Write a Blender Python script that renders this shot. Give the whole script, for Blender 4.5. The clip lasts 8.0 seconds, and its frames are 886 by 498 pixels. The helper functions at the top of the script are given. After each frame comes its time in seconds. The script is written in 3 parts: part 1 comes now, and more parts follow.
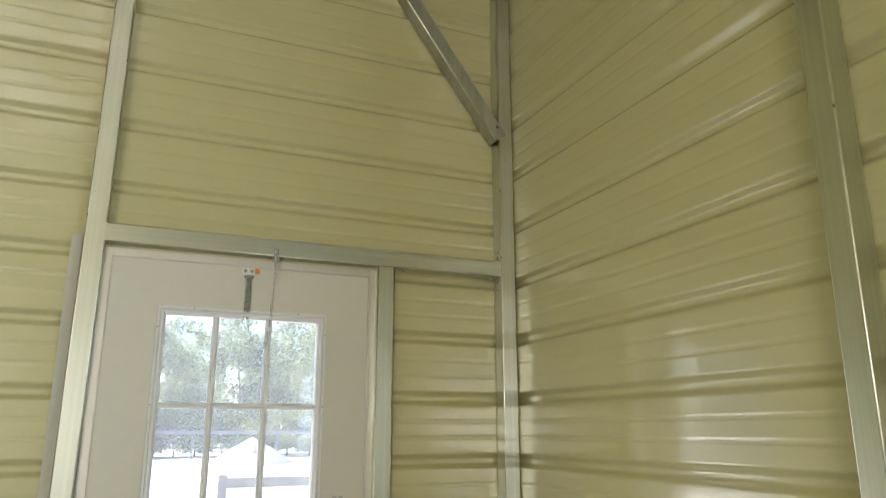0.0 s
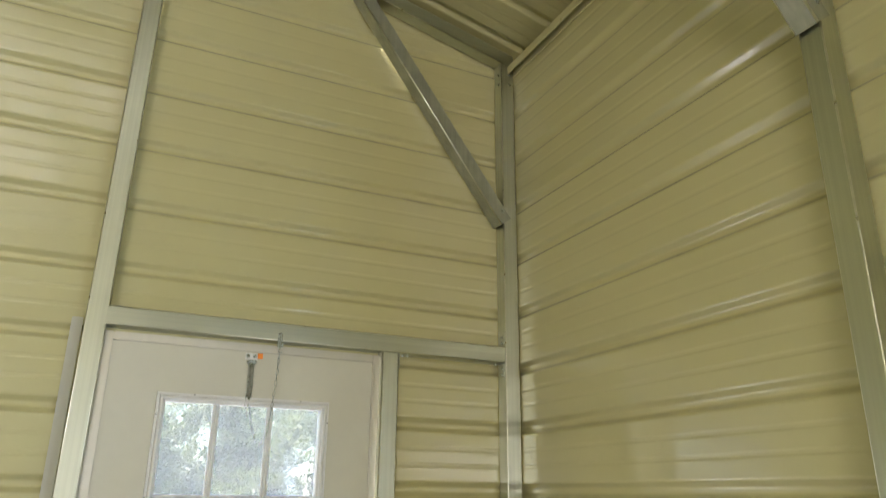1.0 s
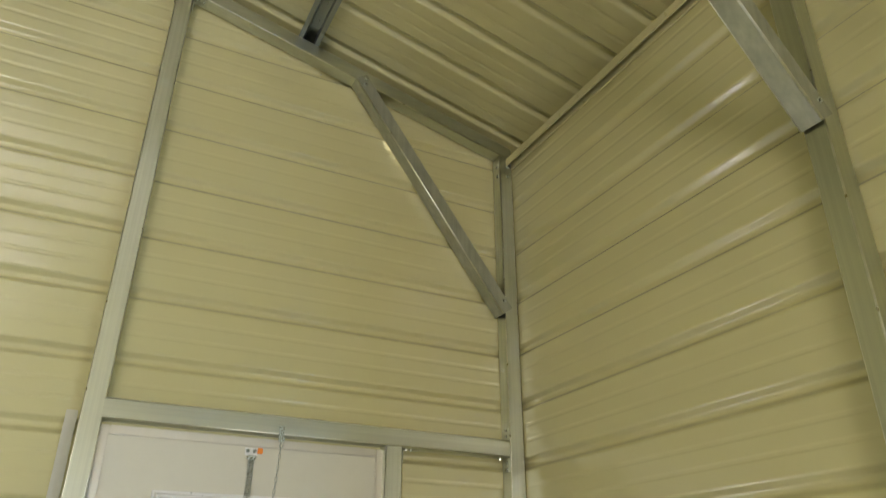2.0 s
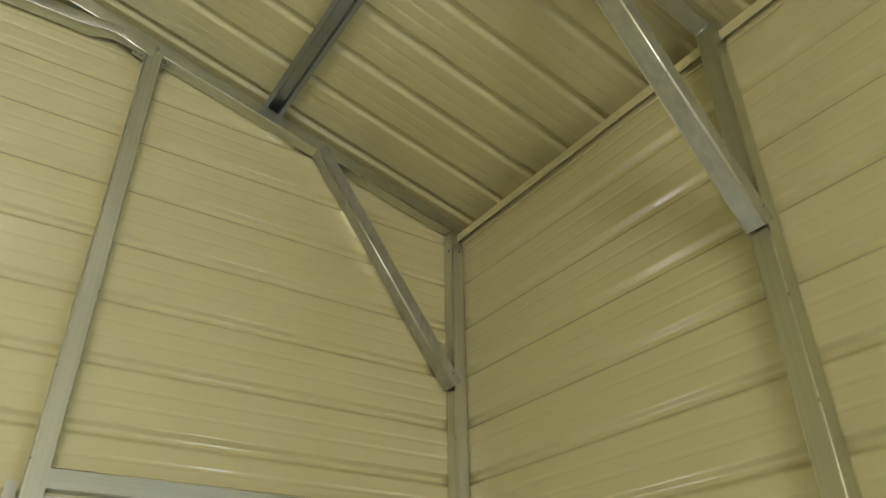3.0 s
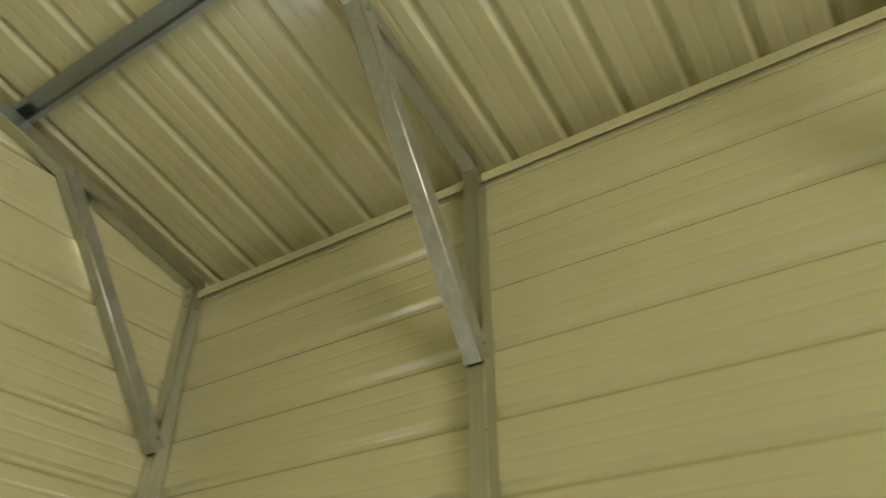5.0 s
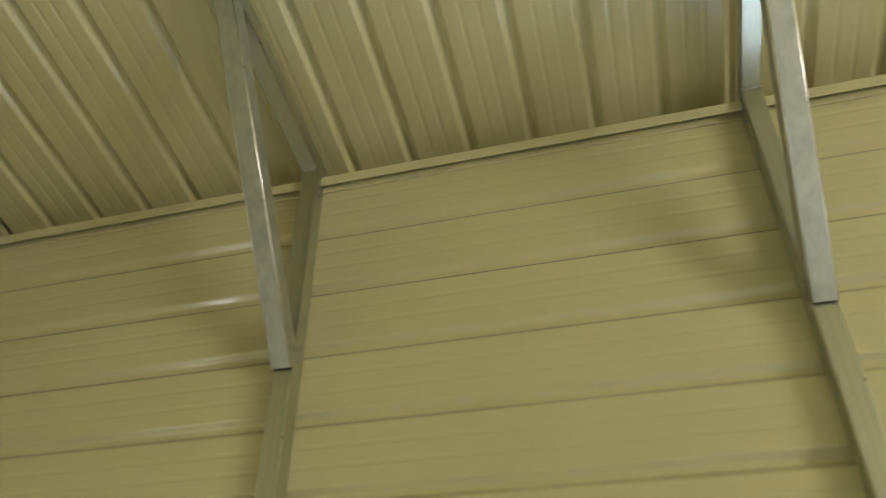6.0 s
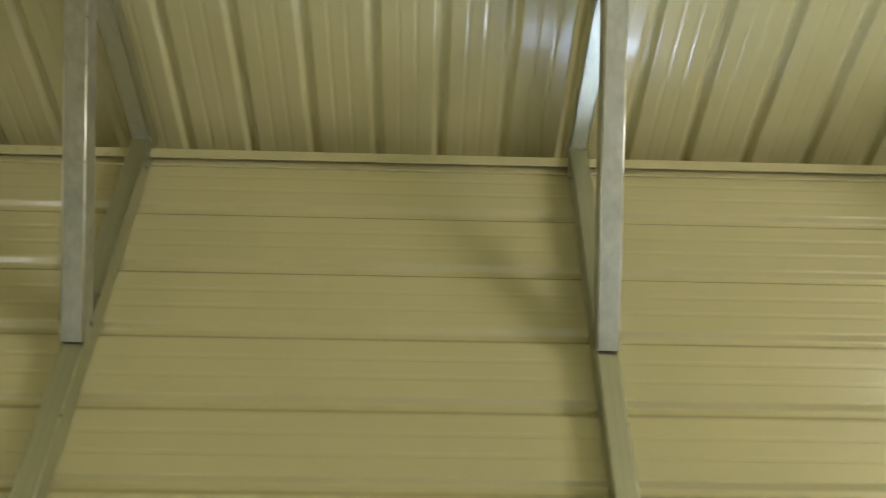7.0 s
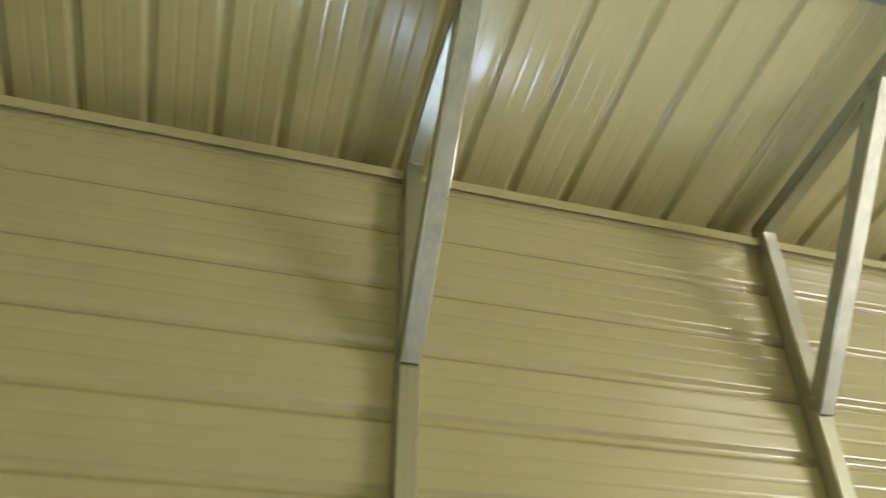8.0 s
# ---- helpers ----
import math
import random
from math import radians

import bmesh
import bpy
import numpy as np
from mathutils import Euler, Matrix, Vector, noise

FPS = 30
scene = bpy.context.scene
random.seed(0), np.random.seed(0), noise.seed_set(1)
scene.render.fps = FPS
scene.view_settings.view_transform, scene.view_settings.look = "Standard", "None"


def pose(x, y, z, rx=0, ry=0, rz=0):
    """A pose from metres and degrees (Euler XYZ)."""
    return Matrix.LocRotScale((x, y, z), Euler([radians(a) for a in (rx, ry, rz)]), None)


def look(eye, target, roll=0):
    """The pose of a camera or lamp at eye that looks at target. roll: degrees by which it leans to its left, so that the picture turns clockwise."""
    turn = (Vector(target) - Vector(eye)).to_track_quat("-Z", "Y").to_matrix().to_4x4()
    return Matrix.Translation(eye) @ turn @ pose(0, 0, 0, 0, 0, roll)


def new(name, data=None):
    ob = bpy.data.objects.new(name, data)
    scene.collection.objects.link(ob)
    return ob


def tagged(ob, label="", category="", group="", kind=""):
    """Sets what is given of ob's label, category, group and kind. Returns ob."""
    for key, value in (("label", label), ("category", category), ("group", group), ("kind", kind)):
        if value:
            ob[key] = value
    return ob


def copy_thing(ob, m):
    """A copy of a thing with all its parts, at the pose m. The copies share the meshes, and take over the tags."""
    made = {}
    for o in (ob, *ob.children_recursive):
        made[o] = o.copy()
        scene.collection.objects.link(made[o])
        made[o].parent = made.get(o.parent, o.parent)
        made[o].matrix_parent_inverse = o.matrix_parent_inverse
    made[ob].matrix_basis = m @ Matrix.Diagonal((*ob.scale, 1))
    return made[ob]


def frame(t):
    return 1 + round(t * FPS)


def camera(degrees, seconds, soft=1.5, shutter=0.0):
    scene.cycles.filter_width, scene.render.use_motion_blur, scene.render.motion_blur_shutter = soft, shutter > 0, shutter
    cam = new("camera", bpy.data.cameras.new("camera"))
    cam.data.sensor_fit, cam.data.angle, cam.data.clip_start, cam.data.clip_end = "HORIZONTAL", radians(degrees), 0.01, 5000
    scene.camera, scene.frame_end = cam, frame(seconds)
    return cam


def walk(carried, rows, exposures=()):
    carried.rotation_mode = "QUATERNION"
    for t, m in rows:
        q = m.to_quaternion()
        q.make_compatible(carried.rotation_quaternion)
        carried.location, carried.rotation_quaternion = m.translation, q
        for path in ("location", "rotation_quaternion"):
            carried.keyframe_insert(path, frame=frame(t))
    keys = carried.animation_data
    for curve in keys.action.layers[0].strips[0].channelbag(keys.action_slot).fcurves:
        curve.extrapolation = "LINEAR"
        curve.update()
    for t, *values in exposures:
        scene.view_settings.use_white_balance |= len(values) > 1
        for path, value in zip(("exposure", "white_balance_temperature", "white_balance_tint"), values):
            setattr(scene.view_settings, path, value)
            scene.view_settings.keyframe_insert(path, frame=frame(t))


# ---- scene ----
cam = camera(63.2, 8.0, soft=1.0, shutter=0.5)
PATH = [
    (0, (-1.331, -2.496, 1.506), (-0.563, -0.715, 1.995), 0.0),
    (0.5, (-1.382, -2.485, 1.566), (-0.595, -0.732, 2.122), 0.4),
    (1, (-1.422, -2.46, 1.603), (-0.625, -0.744, 2.251), 0.7),
    (1.5, (-1.482, -2.421, 1.594), (-0.671, -0.764, 2.367), 0.5),
    (1.7, (-1.486, -2.407, 1.6), (-0.683, -0.768, 2.418), 0.5),
    (2.8, (-1.653, -2.404, 1.613), (-0.729, -0.941, 2.615), -0.8),
    (3, (-1.685, -2.404, 1.615), (-0.72, -0.985, 2.642), -0.8),
    (3.5, (-1.73, -2.45, 1.644), (-0.689, -1.113, 2.707), -0.2),
    (4, (-1.765, -2.484, 1.662), (-0.619, -1.266, 2.76), -0.6),
    (4.5, (-1.739, -2.525, 1.694), (-0.489, -1.44, 2.817), -0.2),
    (5.8, (-1.802, -2.479, 1.736), (-0.241, -1.957, 2.872), -0.2),
    (6, (-1.806, -2.494, 1.743), (-0.218, -2.057, 2.878), 0.1),
    (6.5, (-1.834, -2.479, 1.744), (-0.2, -2.291, 2.882), 0.1),
    (7, (-1.859, -2.485, 1.736), (-0.219, -2.534, 2.88), 0.2),
    (7.5, (-1.965, -2.486, 1.795), (-0.307, -2.769, 2.877), -0.1),
    (8, (-1.967, -2.535, 1.762), (-0.369, -3.013, 2.866), -0.0),
]
walk(cam, [(t, look(eye, target, roll)) for t, eye, target, roll in PATH], [(0.0, 2.51), (2.0, 2.67), (4.5, 2.70), (6.0, 2.58), (8.0, 2.44)])

# ---- main numbers (metres) ----
TUBE = 0.0635           # square steel tube
SKIN = 0.0700           # inner face of the wall sheets, counted from the inner face of the frame
BAY = 1.524             # post spacing
PITCH = 0.2286          # distance of the big ribs in the sheets
RIB_Z = 3.198 - 13 * PITCH   # lower lip of the lowest rib on the walls
RIB_Y = -2.554          # one roof rib
SLOPE = 0.25
BEAM = 3.475            # underside of the rafters at the wall's frame line
ROOF = BEAM + 0.115     # underside of the roof sheets there
RIDGE = -3.02
ROOF_LAP = -4.098       # edge of one roof sheet
WEST = -6.04            # inner frame line of the far long wall
SOUTH = -9.114           # inner frame line of the far end wall
POSTS = [TUBE / 2 - BAY * k for k in range(7)]

# ---- world, sun, light ----
world = bpy.data.worlds.new("sky")
scene.world = world
world.use_nodes = True
wn, wl = world.node_tree.nodes, world.node_tree.links
sky = wn.new("ShaderNodeTexSky")
sky.sky_type = "NISHITA"
sky.sun_disc = False
sky.sun_elevation, sky.sun_rotation = radians(54), radians(-92)
wl.new(sky.outputs["Color"], wn["Background"].inputs["Color"])
wn["Background"].inputs["Strength"].default_value = 0.09
sun = new("sun", bpy.data.lights.new("sun", "SUN"))
sun.data.energy, sun.data.angle, sun.data.color = 4.4, radians(0.53), (1.0, 0.95, 0.86)
sun.matrix_world = look((-8.7, -0.3, 12.0), (0, 0, 0))


def opening_light(name, eye, target, wide, high, power, color):
    """Daylight that enters by an opening."""
    lamp = new(name, bpy.data.lights.new(name, "AREA"))
    lamp.data.shape, lamp.data.size, lamp.data.size_y = "RECTANGLE", wide, high
    lamp.data.energy, lamp.data.color = power, color
    lamp.matrix_world = look(eye, target)
    return lamp


GATE_X, GATE_W, GATE_H = -4.68, 2.6, 3.20
WIN_Y, WIN_Z, WIN_W, WIN_H = -3.46, 1.52, 0.76, 0.95
opening_light("gate_daylight", (GATE_X, SOUTH - 0.10, 1.62), (GATE_X + 2.0, 0, 16.0), GATE_W - 0.1, 2.9, 50.0, (1.0, 0.945, 0.915))
opening_light("door_daylight", (-0.981, 0.0690, 1.098), (-0.981, -3, 1.098), 0.50, 0.26, 0.85, (1.0, 0.95, 0.90))
opening_light("window_daylight", (SKIN + 0.034, WIN_Y, WIN_Z), (-3, WIN_Y, WIN_Z), WIN_W - 0.09, WIN_H - 0.09, 14.0, (0.66, 0.80, 1.0))


# ---- materials ----
def node_material(name):
    m = bpy.data.materials.new(name)
    m.use_nodes = True
    return m, m.node_tree.nodes, m.node_tree.links, m.node_tree.nodes["Principled BSDF"]


def surface(name, color, rough=0.5, metal=0.0, vary=0.12, grain=30.0, stretch=(1, 1, 1), blot=1.3, bump=0.05, depth=0.002, rough_vary=0.1, by_piece=0.0):
    """A paint, metal or stone with blotches and grain of real size; stretch draws the grain out along an axis."""
    m, n, l, b = node_material(name)
    tc = n.new("ShaderNodeTexCoord")
    mp = n.new("ShaderNodeMapping")
    mp.inputs["Scale"].default_value = stretch
    l.new(tc.outputs["Object"], mp.inputs["Vector"])
    fine = n.new("ShaderNodeTexNoise")
    fine.inputs["Scale"].default_value, fine.inputs["Detail"].default_value = grain, 6
    l.new(mp.outputs["Vector"], fine.inputs["Vector"])
    wide = n.new("ShaderNodeTexNoise")
    wide.inputs["Scale"].default_value, wide.inputs["Detail"].default_value = blot, 3
    l.new(tc.outputs["Object"], wide.inputs["Vector"])
    add = n.new("ShaderNodeMath")
    add.operation = "ADD"
    l.new(fine.outputs["Fac"], add.inputs[0])
    l.new(wide.outputs["Fac"], add.inputs[1])
    ramp = n.new("ShaderNodeMapRange")
    ramp.inputs["From Min"].default_value, ramp.inputs["From Max"].default_value = 0.6, 1.4
    ramp.inputs["To Min"].default_value, ramp.inputs["To Max"].default_value = 1 - vary, 1 + vary
    l.new(add.outputs[0], ramp.inputs["Value"])
    value = ramp.outputs[0]
    if by_piece:
        info = n.new("ShaderNodeObjectInfo")
        own = n.new("ShaderNodeMapRange")
        own.inputs["To Min"].default_value, own.inputs["To Max"].default_value = 1 - by_piece, 1 + by_piece
        l.new(info.outputs["Random"], own.inputs["Value"])
        times = n.new("ShaderNodeMath")
        times.operation = "MULTIPLY"
        l.new(value, times.inputs[0])
        l.new(own.outputs[0], times.inputs[1])
        value = times.outputs[0]
    mul = n.new("ShaderNodeVectorMath")
    mul.operation = "SCALE"
    mul.inputs[0].default_value = color
    l.new(value, mul.inputs["Scale"])
    l.new(mul.outputs["Vector"], b.inputs["Base Color"])
    rr = n.new("ShaderNodeMapRange")
    rr.inputs["From Min"].default_value, rr.inputs["From Max"].default_value = 0.3, 0.7
    rr.inputs["To Min"].default_value, rr.inputs["To Max"].default_value = max(rough - rough_vary, 0.02), rough + rough_vary
    l.new(fine.outputs["Fac"], rr.inputs["Value"])
    l.new(rr.outputs[0], b.inputs["Roughness"])
    b.inputs["Metallic"].default_value = metal
    if bump:
        bp = n.new("ShaderNodeBump")
        bp.inputs["Strength"].default_value, bp.inputs["Distance"].default_value = bump, depth
        l.new(fine.outputs["Fac"], bp.inputs["Height"])
        l.new(bp.outputs["Normal"], b.inputs["Normal"])
    return m


def sheet_paint(name, color, along):
    """Baked tan paint on thin steel sheet: half gloss, with faint waves and handling marks drawn out along the sheet."""
    m = surface(name, color, rough=0.30, vary=0.015, grain=14.0, stretch=tuple(0.03 if k == along else 1.0 for k in range(3)), blot=0.9, bump=0.0, rough_vary=0.006)
    n, l = m.node_tree.nodes, m.node_tree.links
    b = n["Principled BSDF"]
    tc = n.new("ShaderNodeTexCoord")
    mp = n.new("ShaderNodeMapping")
    mp.inputs["Scale"].default_value = tuple(0.55 if k == along else 0.9 for k in range(3))
    l.new(tc.outputs["Object"], mp.inputs["Vector"])
    waves = n.new("ShaderNodeTexNoise")
    waves.inputs["Scale"].default_value, waves.inputs["Detail"].default_value = 3.0, 2.0
    l.new(mp.outputs["Vector"], waves.inputs["Vector"])
    bp = n.new("ShaderNodeBump")
    bp.inputs["Strength"].default_value, bp.inputs["Distance"].default_value = 1.0, 0.0045
    b.inputs["Specular IOR Level"].default_value = 0.4
    b.inputs["Coat Weight"].default_value, b.inputs["Coat Roughness"].default_value = 1.0, 0.11
    b.inputs["Coat IOR"].default_value = 1.7
    l.new(waves.outputs["Fac"], bp.inputs["Height"])
    l.new(bp.outputs["Normal"], b.inputs["Normal"])
    return m


TAN = (0.548, 0.503, 0.264)
PAINT_X = sheet_paint("tan_sheet_paint_x", TAN, 0)
PAINT_Y = sheet_paint("tan_sheet_paint_y", TAN, 1)
TRIM = surface("tan_trim_paint", (0.55, 0.505, 0.275), rough=0.36, vary=0.05, grain=20, bump=0.02)
GALV = surface("galvanized_steel", (0.55, 0.565, 0.475), rough=0.33, metal=1.0, vary=0.13, grain=90, blot=1.5, stretch=(1, 1, 0.008), bump=0.0, rough_vary=0.0, by_piece=0.05)
GALV_X = surface("galvanized_steel_lengthwise", (0.55, 0.565, 0.475), rough=0.33, metal=1.0, vary=0.13, grain=90, blot=1.5, stretch=(0.008, 1, 1), bump=0.0, rough_vary=0.0, by_piece=0.05)
GALV_BRACE = surface("galvanized_brace_steel", (0.47, 0.48, 0.405), rough=0.58, metal=1.0, vary=0.19, grain=55, blot=14.0, stretch=(1, 1, 0.05), bump=0.0, rough_vary=0.0, by_piece=0.05)
# lighter steel for folds only: the edge highlight is put into the colour
FOLD_HIGHLIGHT = surface("galvanized_fold_highlight", (0.74, 0.74, 0.66), rough=0.32, metal=1.0, vary=0.2, grain=40, blot=6.0, bump=0.0, rough_vary=0.05)
GALV_Y = surface("galvanized_channel", (0.30, 0.325, 0.315), rough=0.42, metal=1.0, vary=0.06, grain=22, blot=1.5, rough_vary=0.02, stretch=(1, 0.03, 1), bump=0.0)
ZINC = surface("zinc_screw", (0.50, 0.53, 0.49), rough=0.28, metal=1.0, vary=0.1, grain=200, bump=0.0)
WHITE = surface("white_door_paint", (0.64, 0.61, 0.505), rough=0.42, vary=0.02, grain=40, bump=0.03, depth=0.0006)
VINYL = surface("white_vinyl", (0.76, 0.745, 0.72), rough=0.35, vary=0.02, grain=40, bump=0.0)
DULL_WHITE = surface("dull_white_trim", (0.50, 0.49, 0.41), rough=0.4, vary=0.04, grain=30, bump=0.0)
ALU = surface("mill_aluminium", (0.62, 0.585, 0.50), rough=0.42, metal=0.6, vary=0.06, grain=40, stretch=(1, 1, 0.1), bump=0.02)
ORANGE = surface("orange_plastic", (0.85, 0.26, 0.02), rough=0.5, vary=0.05, bump=0.0)
SMUDGE = surface("grey_smudge", (0.42, 0.41, 0.39), rough=0.6, vary=0.1, bump=0.0)
CONCRETE = surface("concrete", (0.43, 0.42, 0.385), rough=0.6, vary=0.18, grain=60, blot=0.8, bump=0.2, depth=0.002)
# very pale surface of the added pad that reflects sun into the shed
BOUNCE_PAD = surface("bounce_pad", (0.74, 0.70, 0.62), rough=0.8, vary=0.08, grain=40, blot=0.8, bump=0.15, depth=0.002)
GROUND = surface("pale_dry_grass", (0.31, 0.305, 0.315), rough=0.95, vary=0.25, grain=2.5, blot=0.25, bump=0.4, depth=0.05)
SAND = surface("pale_sand", (0.16, 0.154, 0.155), rough=0.95, vary=0.12, grain=8, blot=1.0, bump=0.5, depth=0.03)
OLD_WOOD = surface("weathered_wood", (0.13, 0.12, 0.115), rough=0.85, vary=0.25, grain=18, stretch=(0.15, 1, 1), bump=0.4, depth=0.004, by_piece=0.15)
WHITE_WOOD = surface("white_fence_paint", (0.19, 0.19, 0.205), rough=0.7, vary=0.1, grain=12, stretch=(0.2, 1, 1), bump=0.1)
BARK = surface("bark", (0.14, 0.11, 0.085), rough=0.95, vary=0.3, grain=14, stretch=(1, 1, 0.25), bump=0.6, depth=0.02)


def leaf_material(name, color):
    m = surface(name, color, rough=0.55, vary=0.45, grain=1.7, blot=0.5, bump=0.0, by_piece=0.2)
    n, l, b = m.node_tree.nodes, m.node_tree.links, m.node_tree.nodes["Principled BSDF"]
    thin = n.new("ShaderNodeBsdfTranslucent")
    thin.inputs["Color"].default_value = (color[0] * 1.3, color[1] * 1.3, color[2] * 0.8, 1)
    mix = n.new("ShaderNodeMixShader")
    mix.inputs[0].default_value = 0.35
    l.new(b.outputs[0], mix.inputs[1])
    l.new(thin.outputs[0], mix.inputs[2])
    l.new(mix.outputs[0], n["Material Output"].inputs["Surface"])
    return m


LEAF = leaf_material("oak_leaves", (0.15, 0.172, 0.072))
LEAF_LIGHT = leaf_material("shrub_leaves", (0.175, 0.20, 0.068))


def glass_material():
    m, n, l, b = node_material("window_glass")
    clear = n.new("ShaderNodeBsdfTransparent")
    clear.inputs["Color"].default_value = (0.95, 0.97, 0.97, 1)
    shine = n.new("ShaderNodeBsdfGlossy")
    shine.inputs["Roughness"].default_value = 0.02
    fres = n.new("ShaderNodeFresnel")
    fres.inputs["IOR"].default_value = 1.45
    mix = n.new("ShaderNodeMixShader")
    l.new(fres.outputs[0], mix.inputs[0])
    l.new(clear.outputs[0], mix.inputs[1])
    l.new(shine.outputs[0], mix.inputs[2])
    # pale bluish haze mixed into the glass, stands in for outdoor glare
    veil = n.new("ShaderNodeBsdfTranslucent")
    veil.inputs["Color"].default_value = (0.90, 0.93, 1.0, 1)
    spots = n.new("ShaderNodeTexNoise")
    spots.inputs["Scale"].default_value, spots.inputs["Detail"].default_value = 9.0, 5.0
    veil_amount = n.new("ShaderNodeMapRange")
    veil_amount.inputs["From Min"].default_value, veil_amount.inputs["From Max"].default_value = 0.3, 0.7
    veil_amount.inputs["To Min"].default_value, veil_amount.inputs["To Max"].default_value = 0.10, 0.14
    l.new(spots.outputs["Fac"], veil_amount.inputs["Value"])
    veiled = n.new("ShaderNodeMixShader")
    l.new(veil_amount.outputs[0], veiled.inputs[0])
    l.new(mix.outputs[0], veiled.inputs[1])
    l.new(veil.outputs[0], veiled.inputs[2])
    l.new(veiled.outputs[0], n["Material Output"].inputs["Surface"])
    return m


GLASS = glass_material()


# ---- building blocks ----
def mesh_of(name, bm, material, smooth=False):
    me = bpy.data.meshes.new(name)
    bm.normal_update()
    bm.to_mesh(me)
    bm.free()
    me.materials.append(material)
    if smooth:
        for p in me.polygons:
            p.use_smooth = True
    return me


def part(name, bm, material, parent=None, label="", smooth=False):
    """One mesh object, under a thing or a part when parent is given."""
    ob = new(name, mesh_of(name, bm, material, smooth))
    if parent:
        ob.parent = parent
    if label:
        tagged(ob, label)
    return ob


def highlight_folds(ob):
    """Paints an edge highlight on a steel section's narrow rounded folds, brighter than its flats."""
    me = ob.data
    me.materials.append(FOLD_HIGHLIGHT)
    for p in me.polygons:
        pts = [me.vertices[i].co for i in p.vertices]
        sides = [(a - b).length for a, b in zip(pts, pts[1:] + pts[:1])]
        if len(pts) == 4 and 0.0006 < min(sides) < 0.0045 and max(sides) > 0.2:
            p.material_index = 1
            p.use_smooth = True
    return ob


def thing(name, label, category, group="", kind="", at=(0, 0, 0)):
    ob = new(name)
    ob.location = at
    ob.empty_display_size = 0.1
    return tagged(ob, label, category, group, kind)


def block(bm, x0, x1, y0, y1, z0, z1, bevel=0.0, m=None):
    made = bmesh.ops.create_cube(bm, size=1.0)["verts"]
    bmesh.ops.transform(bm, matrix=Matrix.LocRotScale(((x0 + x1) / 2, (y0 + y1) / 2, (z0 + z1) / 2), None, (x1 - x0, y1 - y0, z1 - z0)), verts=made)
    if bevel:
        edges = list({e for v in made for e in v.link_edges})
        made = list({v for f in bmesh.ops.bevel(bm, geom=edges, offset=bevel, segments=2, affect="EDGES", clamp_overlap=True)["faces"] for v in f.verts})
        if m:
            grown = set(made)
            stack = list(made)
            while stack:
                for e in stack.pop().link_edges:
                    for w in e.verts:
                        if w not in grown:
                            grown.add(w)
                            stack.append(w)
            made = list(grown)
    if m:
        bmesh.ops.transform(bm, matrix=m, verts=made)
    return bm


def rod(bm, a, b, r, sides=10, r2=None):
    a, b = Vector(a), Vector(b)
    m = Matrix.Translation((a + b) / 2) @ (b - a).to_track_quat("Z", "Y").to_matrix().to_4x4()
    bmesh.ops.create_cone(bm, cap_ends=True, segments=sides, radius1=r, radius2=r if r2 is None else r2, depth=(b - a).length, matrix=m)
    return bm


def sweep(bm, outline, a, b, to3d):
    """A closed outline of (u, v) drawn from a to b; to3d(u, v, w) sets the place."""
    first = [bm.verts.new(to3d(u, v, a)) for u, v in outline]
    last = [bm.verts.new(to3d(u, v, b)) for u, v in outline]
    count = len(outline)
    for i in range(count):
        j = (i + 1) % count
        bm.faces.new((first[i], first[j], last[j], last[i]))
    bm.faces.new(first[::-1])
    bm.faces.new(last)
    bmesh.ops.recalc_face_normals(bm, faces=bm.faces)
    return bm


def tube_outline(w, h, c=0.0042):
    """A square tube's section with rounded corners, centred on 0, 0."""
    out = []
    for sx, sy, start in ((1, 1, 0), (-1, 1, 90), (-1, -1, 180), (1, -1, 270)):
        for k in range(4):
            a = radians(start + 30 * k)
            out.append((sx * (w / 2 - c) + c * math.cos(a), sy * (h / 2 - c) + c * math.sin(a)))
    return out


def screw(parent, at, way, r=0.0062, name="screw"):
    """A hex-head screw with its washer, whose head points along way."""
    bm = bmesh.new()
    at, way = Vector(at), Vector(way).normalized()
    rod(bm, at - way * 0.002, at + way * 0.0016, r * 1.45, 14)
    rod(bm, at + way * 0.0016, at + way * 0.0065, r, 6, r * 0.92)
    return part(name, bm, ZINC, parent)


